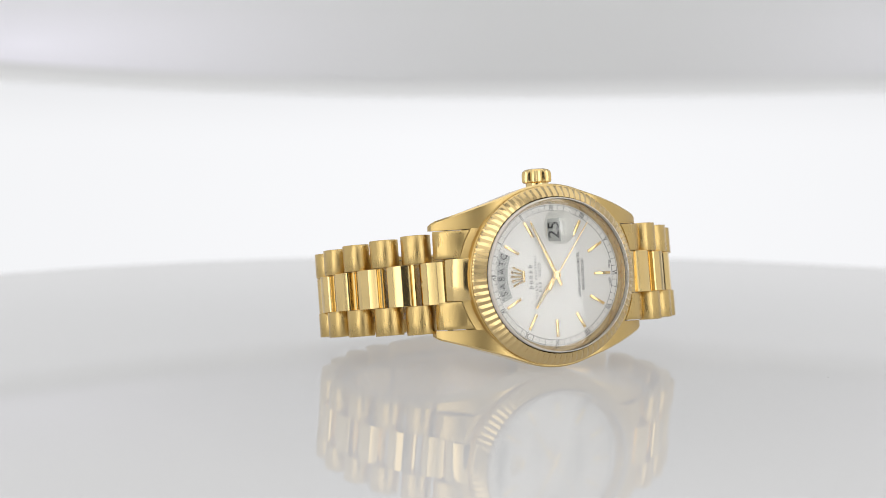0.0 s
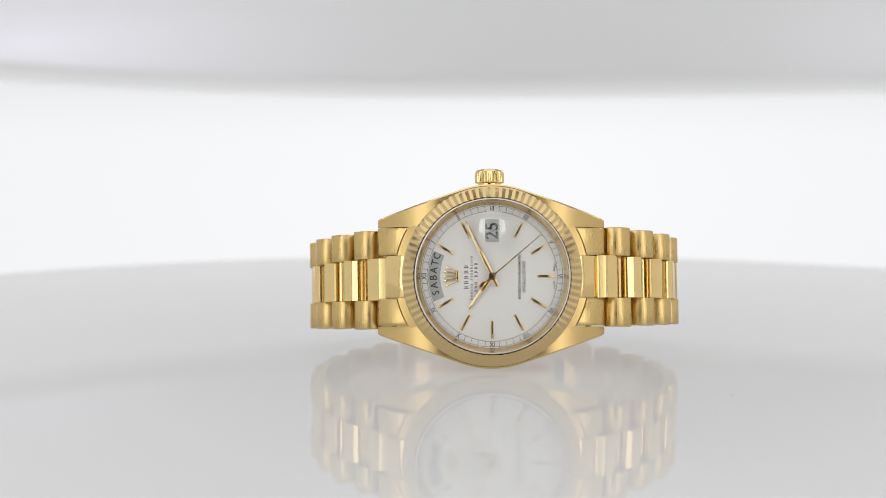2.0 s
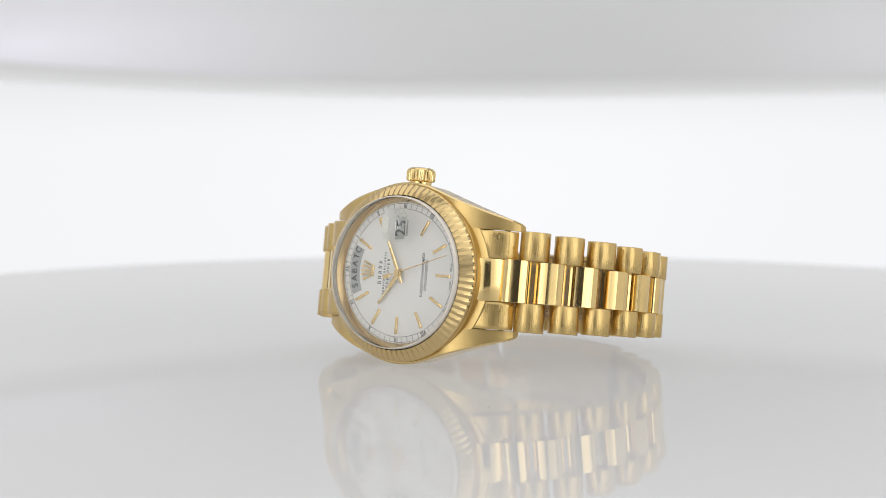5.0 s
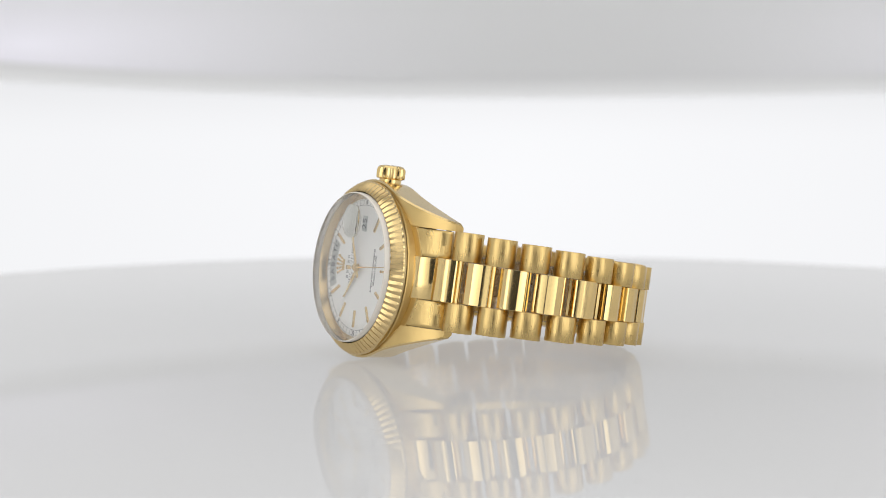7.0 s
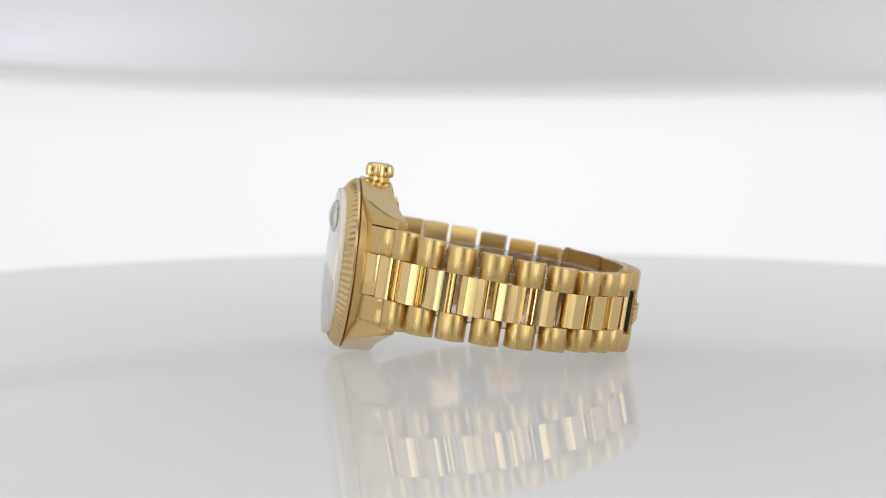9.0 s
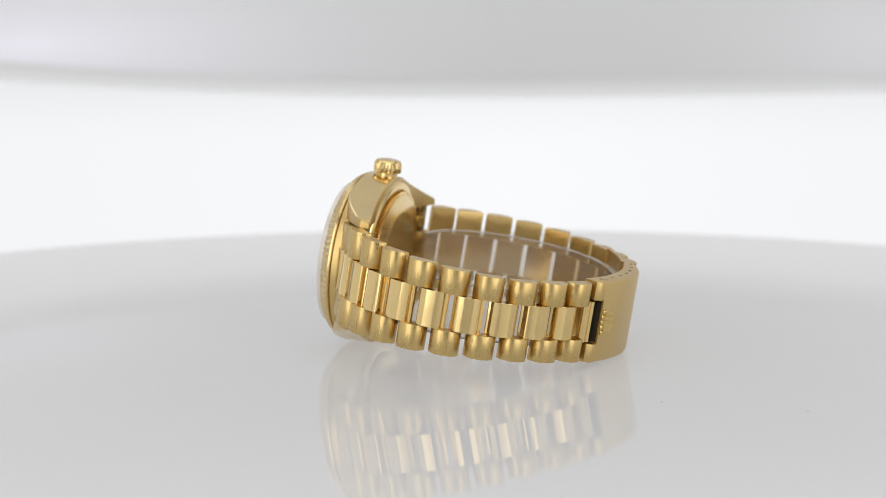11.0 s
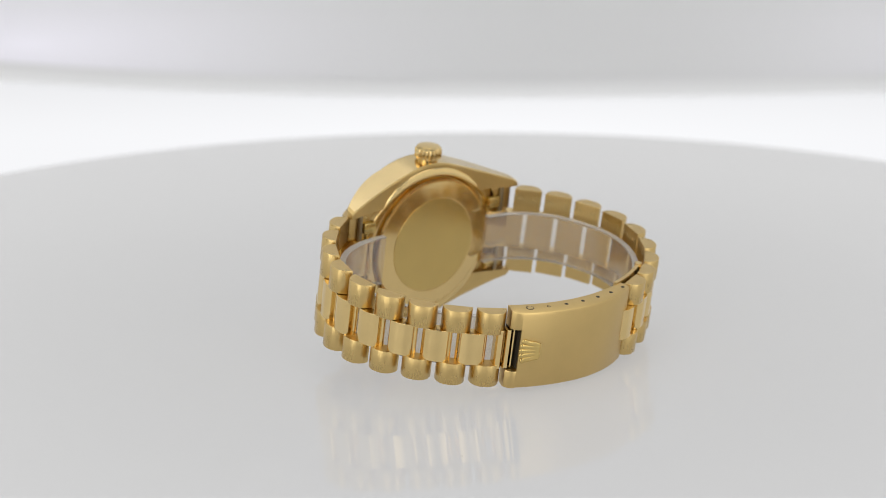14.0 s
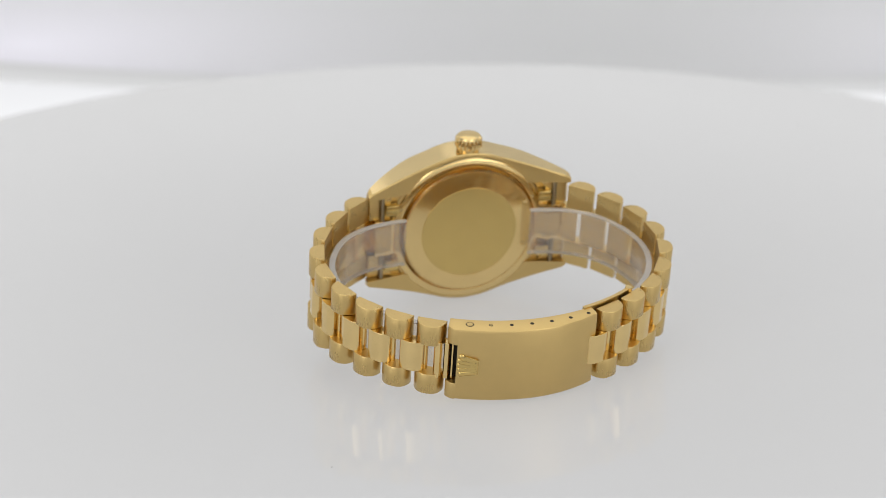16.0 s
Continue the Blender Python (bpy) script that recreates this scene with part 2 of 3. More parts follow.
def studio():
    panel("floor", -700, 700, -900, 760, -330, -320, wall_white, "matt grey studio floor under the turntable", "floor")
    panel("wall_left", -710, -700, -900, 760, -330, 760, wall_white, "grey studio side wall")
    panel("wall_right", 700, 710, -900, 760, -330, 760, wall_white, "grey studio side wall")
    panel("wall_behind_camera", -700, 700, -910, -900, -330, 760, wall_dark, "dark grey wall on the camera's side")
    panel("ceiling", -700, 700, -900, 760, 760, 770, wall_white, "grey studio ceiling", "ceiling")
    # backlight sheet: dimmer top and brighter middle are painted into its emission
    panel("backdrop", -700, 700, 760, 770, -330, 760, glow("back_light", (0.985, 0.99, 1.01), BACK_LIGHT, [(0.02, -0.02, 0.42, 0.25, (1.0, 1.0, 1.0), 0.06)], 0.0, (0.004, 0.05, 0.9)), "overexposed white backlight sheet behind the turntable", "backdrop")
    panel("light_top", -450, 450, -350, 500, 745, 757, glow("top_light", (1.0, 0.995, 0.985), TOP_LIGHT), "large white softbox overhead", "softbox")
    panel("light_left", -696, -684, -380, 520, -150, 640, glow("left_light", (0.97, 0.98, 1.0), SIDE_LIGHT), "white side softbox of the light tent", "softbox")
    panel("light_right", 684, 696, -380, 520, -150, 640, glow("right_light", (1.0, 0.99, 0.97), SIDE_LIGHT), "white side softbox of the light tent", "softbox")
    front = glow("front_light", (1.0, 0.995, 0.98), FRONT_LIGHT, sides=(0.17, 0.46, FRONT_LAMP))
    panel("light_front_left", -355, -125, -532, -520, -180, 640, front, "white front diffuser beside the camera", "softbox")
    panel("light_front_right", 105, 330, -532, -520, -180, 640, front, "white front diffuser beside the camera", "softbox")
    # unseen fill panels added above and below the camera to brighten the clasp
    panel("light_front_high", -122, 102, -532, -520, 310, 640, front, "unseen white fill panel above the camera", "softbox")
    panel("light_front_low", -122, 102, -532, -520, -180, -25, front, "unseen white fill panel below the camera", "softbox")
    panel("lamp_front_left", -660, -356, -532, -520, -180, 640, front, "bright white front softbox", "softbox")
    panel("lamp_front_right", 336, 660, -532, -520, -180, 640, front, "bright white front softbox", "softbox")
    # cloth valance over the backlight, its lower edge sagging a little
    rings = []
    for i in range(61):
        a = radians(30 + 120 * i / 60)
        r, x = 330, -330 * math.cos(a)
        z = 44.5 + (8.0 * (x / 170) ** 2 if x < 0 else 4.0 * (x / 170) ** 2)
        rings.append([(x, (r + q) * math.sin(a), z + h) for q, h in ((3, 5), (-4, 5), (-4, 14), (-4, 560), (3, 560))])
    # lilac glow painted into the cloth, plus two unseen white patches added higher up
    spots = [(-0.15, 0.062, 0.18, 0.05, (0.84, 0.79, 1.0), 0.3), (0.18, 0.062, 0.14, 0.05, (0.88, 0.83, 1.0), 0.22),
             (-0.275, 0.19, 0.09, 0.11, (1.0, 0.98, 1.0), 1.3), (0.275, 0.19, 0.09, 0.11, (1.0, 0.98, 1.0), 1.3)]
    ob = part("valance", loft(rings), glow("valance_glow", (0.95, 0.97, 1.0), VALANCE_LIGHT, spots, 0.5))
    tagged(ob, "pale grey diffuser cloth with painted lilac glow", "diffuser", kind="structure")
    # three added strips with graded painted glow soften the cloth's lower edge
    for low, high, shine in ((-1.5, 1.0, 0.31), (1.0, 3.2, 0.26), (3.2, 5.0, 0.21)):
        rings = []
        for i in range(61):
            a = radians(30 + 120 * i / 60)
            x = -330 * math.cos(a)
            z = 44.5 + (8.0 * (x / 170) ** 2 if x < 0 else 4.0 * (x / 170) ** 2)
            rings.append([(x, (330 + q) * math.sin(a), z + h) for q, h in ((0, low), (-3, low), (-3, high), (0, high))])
        part("hem", loft(rings), glow("hem_glow", (0.97, 0.98, 1.0), shine, (), 0.5), ob, "thin hem strip of the cloth, its glow painted in")


studio()

PIVOT_Z = 0.0093
TABLE_R = 201.0


def turntable():
    base = new("turntable")
    tagged(base, "round glossy white acrylic turntable, soft glow painted stronger towards the rim", "turntable")
    top = lathe([(0, 0), (TABLE_R - 2.0, 0), (TABLE_R - 1.3, 0), (TABLE_R - 1.2, -0.01), (TABLE_R - 0.4, -0.3), (TABLE_R, -1.2), (TABLE_R, -4), (TABLE_R - 1, -5), (0, -5)], 256)
    bmesh.ops.rotate(top, verts=top.verts, matrix=Matrix.Rotation(radians(90), 3, "X"))
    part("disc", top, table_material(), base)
    hub = lathe([(0, -5), (60, -5), (58, -16), (22, -22), (20, -90), (0, -92)], 48)
    bmesh.ops.rotate(hub, verts=hub.verts, matrix=Matrix.Rotation(radians(90), 3, "X"))
    part("hub", hub, plain("grey_metal", (0.4, 0.4, 0.42), 0.35, 1.0), base)
    # a few motes of dust and lint lying on the disc
    rng = random.Random(5)
    motes = bmesh.new()
    for _ in range(16):
        a, r = rng.uniform(0, 2 * math.pi), 60 + 125 * math.sqrt(rng.random())
        w = rng.uniform(0.05, 0.15)
        made = bmesh.ops.create_icosphere(motes, subdivisions=1, radius=w)["verts"]
        turn = Matrix.Rotation(rng.uniform(0, math.pi), 3, "Z")
        for v in made:
            v.co = turn @ Vector((v.co.x * rng.choice((1, 1, 2.5)), v.co.y, v.co.z * 0.6)) + Vector((r * math.cos(a), r * math.sin(a), w * 0.5))
    part("dust", motes, plain("grey_lint", (0.3, 0.3, 0.3), 0.9), base, "tiny grey motes of dust on the disc")["kind"] = "stuff"
    return base


table = turntable()
stand = part("turntable_stand", lathe([(0, -76), (34, -76), (44, -82), (46, -300), (120, -312), (124, -319.5), (0, -319.5)], 64), plain("stand_metal", (0.5, 0.5, 0.52), 0.4, 1.0))
stand.data.transform(Matrix.Rotation(radians(90), 4, "X"))
tagged(stand, "grey metal pedestal under the turntable", "stand")

# ---------------------------------------------------------------- watch
watch = new("wristwatch")
tagged(watch, "yellow gold wristwatch lying on its side, silver dial, fluted bezel", "watch")
# dial frame: x to six o'clock, y into the watch, z to three o'clock and the crown
CASE = mm(-0.8, -31.5, 18.9) @ pose(0, 0, 0, -7.5, 0, 0.4)
BAND = mm(-0.2, -22.0, 17.35) @ pose(0, 0, 0, -9.4, -0.7, 0)


def case_part(name, bm, mat, parent=watch, label="", m=Matrix()):
    return part(name, bm, mat, parent, label, (CASE if parent is watch else Matrix()) @ m)


LUG_X, LUG_Z = 22.9, 11.7
CASE_R = 17.9
RIM_R = 18.45
SEAT_R = 19.45


def lug_outer(x):
    """Half width of the case at x: its circle, then a line tangent to it out to the lug's tip."""
    reach = math.hypot(LUG_X, LUG_Z)
    a = math.atan2(LUG_Z, LUG_X) + math.acos(RIM_R / reach)
    tx, tz = RIM_R * math.cos(a), RIM_R * math.sin(a)
    ax = abs(x)
    if ax <= tx:
        return math.sqrt(RIM_R ** 2 - ax ** 2)
    return tz + (LUG_Z - tz) * (ax - tx) / (LUG_X - tx)


def lug_front(x):
    return 1.05 + 6.65 * max(0, (abs(x) - 10.5) / 12.4) ** 1.7


def end_front(x):
    """Depth of the front of the end piece and of the seat beside it."""
    return float(np.interp(x, (13.0, 16.5, 18.7, 20.4, 21.7, 22.7, 23.0), (2.15, 2.5, 3.02, 3.95, 4.9, 6.0, 7.4)))


def lug_back(x):
    return 7.6 + 2.5 * max(0, (abs(x) - 8) / 14.9) ** 1.6


def case():
    bm = lathe([(0, 0.97), (17.75, 0.97), (18.0, 1.15), (18.0, 7.2), (17.6, 7.7), (0, 7.7)], 128)
    for side in (1, -1):
        # seat that fills the case up to the end piece, a fine gap left between them
        rows = []
        for i in range(25):
            z = -10.1 + 20.2 * i / 24
            e = math.sqrt(SEAT_R ** 2 - z * z)
            rows.append([(side * x, y, z) for x, y in ((13.0, 2.0), (e - 1.2, end_front(e - 1.2)), (e - 0.1, end_front(e)), (e, end_front(e) + 0.12), (e, 7.2), (13.0, 7.4))])
        loft(rows, bm)
        rings = []
        for i in range(61):
            x = -LUG_X + 2 * LUG_X * i / 60
            zo, zi, yf, yb = lug_outer(x), 10.0, lug_front(x), lug_back(x)
            e = 0.25 if i in (0, 60) else 0.0
            c = 0.3
            sec = [(zi, yf + 0.1 + e), (zo - c - e, yf + e), (zo - e, yf + c + e), (zo - 0.38 - e, yb - c - e), (zo - 0.38 - c - e, yb - e), (zi, yb - e)]
            rings.append([(x, y, side * z) for z, y in sec])
        loft(rings, bm)
    for f in bm.faces:
        c = f.calc_center_median()
        if abs(c.z) > lug_outer(c.x) - 0.26 and abs(c.x) < LUG_X - 0.05:
            f.material_index = 1
    return part("case", bm, brushed_long, watch, "brushed gold case with polished flanks and curved lugs", CASE, second=flank_gold)


def bezel():
    n, bm = 80 * 8, bmesh.new()
    prof = [(15.4, -0.4), (15.62, -1.5), (15.75, -1.9), (16.9, -1.1), (17.75, -0.05), (17.95, 0.25), (17.95, 0.65), (17.7, 0.85), (17.0, 0.9), (15.6, 0.9)]
    rings = []
    for k, (r, y) in enumerate(prof):
        ring = []
        for i in range(n):
            ph = (i % 8) / 8
            tri = abs(ph * 2 - 1)
            cut = {2: 0.22, 3: 0.34, 4: 0.18}.get(k, 0.0) * tri
            a = 2 * math.pi * i / n
            ring.append(bm.verts.new(((r - cut * 0.5) * math.cos(a), y + cut * 0.8, (r - cut * 0.5) * math.sin(a))))
        rings.append(ring)
    for a, b in zip(rings, rings[1:]):
        for i in range(n):
            bm.faces.new((a[i], a[(i + 1) % n], b[(i + 1) % n], b[i]))
    ob = case_part("bezel", bm, bezel_gold, label="fluted polished gold bezel")
    ob.data.set_sharp_from_angle(angle=radians(12))
    return ob


def crown():
    top, n = bmesh.new(), 20 * 6
    prof = [(0, 22.0), (1.7, 21.96), (2.4, 21.78), (2.8, 21.42), (2.98, 20.95), (2.98, 19.45), (2.85, 19.2), (2.3, 19.05), (2.25, 17.6)]
    rings = []
    for k, (r, z) in enumerate(prof):
        if r == 0:
            rings.append([top.verts.new((0, 0, z))])
            continue
        ring = []
        for i in range(n):
            cut = {3: 0.1, 4: 0.3, 5: 0.3, 6: 0.22}.get(k, 0.0) * (0.5 + 0.5 * math.cos(2 * math.pi * i / 6))
            a = 2 * math.pi * i / n
            ring.append(top.verts.new(((r - cut) * math.cos(a), (r - cut) * math.sin(a), z)))
        rings.append(ring)
    for a, b in zip(rings, rings[1:]):
        for i in range(n):
            j = (i + 1) % n
            if len(a) == 1:
                top.faces.new((a[0], b[i], b[j]))
            else:
                top.faces.new((a[i], a[j], b[j], b[i]))
    case_part("crown", top, polished, label="ribbed gold winding crown", m=mm(-0.4, 5.0, -0.3))


def case_back():
    case_part("back_ring", lathe([(17.3, 7.5), (17.0, 7.95), (16.3, 8.2), (15.55, 8.25), (15.35, 8.1), (15.1, 7.6)], 128), polished, label="polished gold ring round the case back")
    n, bm = 160 * 4, bmesh.new()
    rings = []
    for r0, y, cut in ((15.05, 7.6, 0.5), (15.05, 9.1, 0.5), (14.9, 9.3, 0.4), (14.4, 9.33, 0.0)):
        ring = []
        for i in range(n):
            r = r0 - cut * (1 if i % 4 < 2 else 0)
            a = 2 * math.pi * i / n
            ring.append(bm.verts.new((r * math.cos(a), y, r * math.sin(a))))
        rings.append(ring)
    for a, b in zip(rings, rings[1:]):
        for i in range(n):
            bm.faces.new((a[i], a[(i + 1) % n], b[(i + 1) % n], b[i]))
    case_part("coin_edge", bm, polished, label="coin-edged gold rim of the case back")
    lid = case_part("case_back", lathe([(14.42, 9.2), (14.38, 9.31), (12.6, 9.55), (10.9, 9.78), (10.75, 9.72), (0, 9.72)], 128), polished, label="domed polished gold case back")
    case_part("back_centre", lathe([(10.8, 9.7), (10.75, 9.8), (6, 9.86), (0, 9.88)], 128), back_gold, lid, "brushed centre of the case back")
    return lid


def dial():
    d = case_part("dial", lathe([(14.8, 0.6), (14.8, 0.0), (0, 0.0)], 128), dial_white, label="silver-white dial with gold baton markers")
    flange_bm = lathe([(14.25, -0.02), (14.33, -0.35), (15.2, -1.45), (15.4, -0.3)], 128)
    case_part("flange", flange_bm, flange, label="gold inner flange round the dial")
    # writing stands with its head to twelve o'clock
    read = Matrix(((0, -1, 0, 0), (0, 0, -1, 0), (1, 0, 0, 0), (0, 0, 0, 1)))

    def write(name, text, size, u, v, mat=ink, stretch=1.0, turn=0.0, cut=None):
        bm = letters(text, size)
        if cut is not None:
            bmesh.ops.bisect_plane(bm, geom=bm.verts[:] + bm.edges[:] + bm.faces[:], plane_co=(cut, 0, 0), plane_no=(1, 0, 0), clear_outer=True)
        m = mm(u, -0.02, v) @ read @ pose(0, 0, 0, 0, 0, turn)
        ob = case_part(name, bm, mat, d, m=m, label="printed writing on the dial")
        ob.data.transform(Matrix.Diagonal((stretch, 1, 1, 1)))
        return ob

    def bar(u, v, w, h, mat=grey_ink):
        case_part("print_bar", box(u - h / 2, u + h / 2, -0.03, 0.01, v - w / 2, v + w / 2), mat, d, "printed dark bar on the dial")

    def line(u, v0, v1, h, words):
        """A line of print as small bars, word by word, from v0 to v1."""
        count = sum(words) + 0.9 * (len(words) - 1)
        step, at = (v1 - v0) / count, v0
        for w in words:
            for _ in range(w):
                # two thin strokes to a letter
                for off, tall in ((0.24, 1.0), (0.56, 0.72)):
                    bar(u, at + step * off, step * 0.19, h * tall, grey_ink)
                at += step
            at += step * 0.9

    line(-5.2, -2.7, 2.5, 0.95, (5,))
    line(-4.1, -4.7, 4.2, 0.55, (6, 9))
    line(-3.25, -3.3, 2.9, 0.7, (3, 4))
    write("writing", "SUPERLATIVE CHRONOMETER", 0.82, 5.45, -0.1, ink, 0.8)
    write("writing", "OFFICIALLY CERTIFIED", 0.82, 6.35, -0.1, ink, 0.76)
    for text, a in (("SWISS", 8.2), ("MADE", -8.2)):
        write("writing", text, 0.6, 12.55 * math.cos(radians(a)), -12.55 * math.sin(radians(a)), grey_ink, 1.0, a)
    # hour batons
    stick = None
    for hour in (1, 2, 4, 5, 6, 7, 8, 9, 10, 11):
        a = radians(hour * 30)
        m = Matrix.Rotation(a - radians(180), 4, "Y")
        if stick is None:
            stick = case_part("hour_marker", box(8.9, 12.4, -0.3, 0.02, -0.27, 0.27, 0.03), marker_gold, d, "applied gold baton marker", m)
        else:
            again(stick, d, m)
    # minute track and numerals
    bm = bmesh.new()
    for r in (12.95, 14.05):
        rings = []
        for i in range(180):
            a = 2 * math.pi * i / 180
            rings.append([(q * math.cos(a), y, q * math.sin(a)) for q, y in ((r - 0.04, 0.01), (r - 0.04, -0.025), (r + 0.04, -0.025), (r + 0.04, 0.01))])
        loft(rings, bm, closed=True)
    for i in range(60):
        if i % 5:
            made = len(bm.verts)
            box(12.95, 14.05, -0.025, 0.01, -0.04, 0.04, 0, bm)
            bm.verts.ensure_lookup_table()
            bmesh.ops.rotate(bm, verts=bm.verts[made:], cent=(0, 0, 0), matrix=Matrix.Rotation(radians(i * 6), 3, "Y"))
    case_part("minute_track", bm, grey_ink, d, "fine black minute track")
    for k, text in enumerate(("XII", "I", "II", "III", "IIII", "V", "VI", "VII", "VIII", "IX", "X", "XI")):
        a = radians(k * 30)
        u, v = -13.5 * math.cos(a), 13.5 * math.sin(a)
        write("numeral", text, 1.35, u, v, ink, 0.82, -k * 30)
    # date and day openings
    case_part("date_window", box(-0.95, 0.95, -0.04, 0.02, 7.55, 10.75, 0.02), disc_grey, d, "grey date opening")
    number = write("date_number", "25", 2.35, 0.0, 9.15, ink, 1.0)
    number.matrix_basis = mm(0, -0.06, 0) @ number.matrix_basis
    rings = []
    for i in range(25):
        a = radians(180 - 23.5 + 47 * i / 24)
        rings.append([(r * math.cos(a), y, r * math.sin(a)) for r, y in ((10.35, 0.02), (10.35, -0.035), (12.75, -0.035), (12.75, 0.02))])
    case_part("day_window", loft(rings), disc_grey, d, "grey arched day opening")
    for k, ch in enumerate("SABATO"):
        a = k * 7.45 - 16.4
        u, v = -11.65 * math.cos(radians(a)), 11.65 * math.sin(radians(a))
        ob = write("day_letter", ch, 1.95, u, v, ink, 0.95, -a, 0.42 if k == 5 else None)
        ob.matrix_basis = mm(0, -0.05, 0) @ ob.matrix_basis
    # plain fan-shaped emblem
    bm = box(-7.15, -6.65, -0.35, 0.02, -1.15, 1.15, 0.1)
    for k in range(5):
        t = (k - 2) / 2
        rod((-7.0, -0.2, t * 0.9), (-9.4 + 0.5 * t * t, -0.2, t * 1.75), 0.17, 8, bm)
        made = bmesh.ops.create_uvsphere(bm, u_segments=8, v_segments=6, radius=0.27)["verts"]
        bmesh.ops.translate(bm, verts=made, vec=(-9.5 + 0.5 * t * t, -0.22, t * 1.8))
    case_part("emblem", bm, marker_gold, d, "applied plain gold emblem")
    return d


def pointer_shape(length, wide, tail, y):
    prof = [(-tail, -wide * 0.42), (-tail, wide * 0.42), (-0.3, wide * 0.5), (length * 0.25, wide * 0.5), (length * 0.97, wide * 0.28), (length, 0.05), (length, -0.05), (length * 0.97, -wide * 0.28), (length * 0.25, -wide * 0.5), (-0.3, -wide * 0.5)]
    bm = loft([[(x, y, z) for x, z in prof], [(x, y - 0.14, z) for x, z in prof], [(x * 0.998, y - 0.2, z * 0.5) for x, z in prof]])
    lathe([(0.75, y + 0.05), (0.75, y - 0.2), (0, y - 0.22)], 32, bm)
    return bm


def pointers():
    def turn(u, v):
        return Matrix.Rotation(-math.atan2(v, u), 4, "Y")

    h = case_part("hour_pointer", pointer_shape(8.1, 0.85, 0.8, -0.55), marker_gold, label="gold hour pointer with pale inlay", m=turn(-0.58, -0.81))
    case_part("inlay", box(3.6, 7.2, -0.79, -0.6, -0.13, 0.13, 0.03), lume, h, "pale inlay")
    m = case_part("minute_pointer", pointer_shape(12.1, 0.75, 2.3, -0.9), marker_gold, label="gold minute pointer with pale inlay", m=turn(-0.434, 0.9))
    case_part("inlay", box(5.5, 11.2, -1.13, -0.95, -0.1, 0.1, 0.03), lume, m, "pale inlay")
    bm = pointer_shape(12.7, 0.24, 2.6, -1.25)
    box(-3.6, -1.8, -1.42, -1.27, -0.42, 0.42, 0.05, bm)
    lathe([(0.55, -1.2), (0.55, -1.6), (0, -1.66)], 32, bm)
    return case_part("seconds_pointer", bm, marker_gold, label="thin gold sweep seconds pointer")


def crystal():
    c = case_part("crystal", lathe([(15.3, -0.6), (15.35, -2.6), (15.05, -2.95), (14.0, -3.07), (0, -3.1)], 128), crystal_mat, label="clear flat acrylic crystal")
    c.visible_shadow = False
    case_part("crystal_rim", lathe([(15.35, -1.4), (15.47, -1.6), (15.49, -2.5), (15.37, -2.85), (15.2, -2.93), (15.27, -2.5)], 128), plain("rim_clear", (0.74, 0.69, 0.62), 0.15), c, "bright edge of the crystal")
    rings = []
    for k, q in enumerate((1.0, 1.0, 0.97, 0.92, 0.85, 0.77, 0.68, 0.59, 0.5, 0.4, 0.3, 0.2, 0.1, 0.001)):
        ring = []
        for i in range(64):
            a = 2 * math.pi * i / 64
            c2, s2 = math.cos(a), math.sin(a)
            u = 2.95 * q * math.copysign(abs(c2) ** 0.62, c2)
            v = 3.35 * q * math.copysign(abs(s2) ** 0.62, s2)
            ring.append((u, -3.11 if k == 0 else -3.2 - 1.3 * (1 - (u * u + v * v) / 14.0), 9.45 + v))
        rings.append(ring)
    lens = case_part("date_lens", loft(rings, caps=False), lens_mat, c, "small domed magnifier over the date")
    lens.visible_shadow = False


def end_pieces():
    """Solid pieces between the lugs, with the spring bars behind them."""
    for side in (1, -1):
        for z0, z1 in ((4.35, 9.8), (-9.8, -4.35)):
            rows = []
            for i in range(15):
                z = z0 + (z1 - z0) * i / 14
                x0 = math.sqrt(SEAT_R ** 2 - z * z) + 0.07
                e = 0.12 if i in (0, 14) else 0.0
                sec = [(x0 + e, end_front(x0) + 0.12 + e)]
                for k in range(9):
                    u = x0 + 0.1 + (23.0 - x0 - 0.1) * math.sin(radians(90 * k / 8))
                    sec.append((u - e, end_front(u) + e))
                sec += [(22.3 - e, 8.3 - e), (x0 + e, 8.1 - e)]
                rows.append([(side * x, y, z) for x, y in sec])
            case_part("end_piece", loft(rows), brushed, label="brushed gold end piece between the lugs")
        for x0, x1, y in ((15.6, 21.2, 1.9),):
            arc = [radians(5 + 60 * i / 8) for i in range(9)]
            f = [(x0, y + 0.3)] + [(x0 + 0.5 + 6.35 * (math.sin(q) - math.sin(arc[0])), y + 6.35 * (math.cos(arc[0]) - math.cos(q))) for q in arc] + [(x1, 9.3), (x0 + 2.2, 9.0), (x0, 7.6)]
            f = [(side * x, yy) for x, yy in f]
            case_part("end_ridge", prism(f, -4.25, 4.25, 0.15), polished, label="polished gold ridge of the end piece")
        case_part("spring_bar", rod((side * 19.6, 8.5, -10.2), (side * 19.6, 8.5, 10.2), 0.55), steel, label="steel spring bar")
        for z in (6.8, -6.8):
            case_part("end_tab", box(*sorted((side * 15.8, side * 18.9)), 7.6, 9.35, z - 1.25, z + 1.25, 0.35), back_gold, label="small gold tab behind the end piece")


# ---- bracelet loop, in the plane of its own frame
LOOP_X, LOOP_Y, LOOP_A, LOOP_B, LOOP_N = 0.4, 21.0, 35.8, 28.15, 1.95


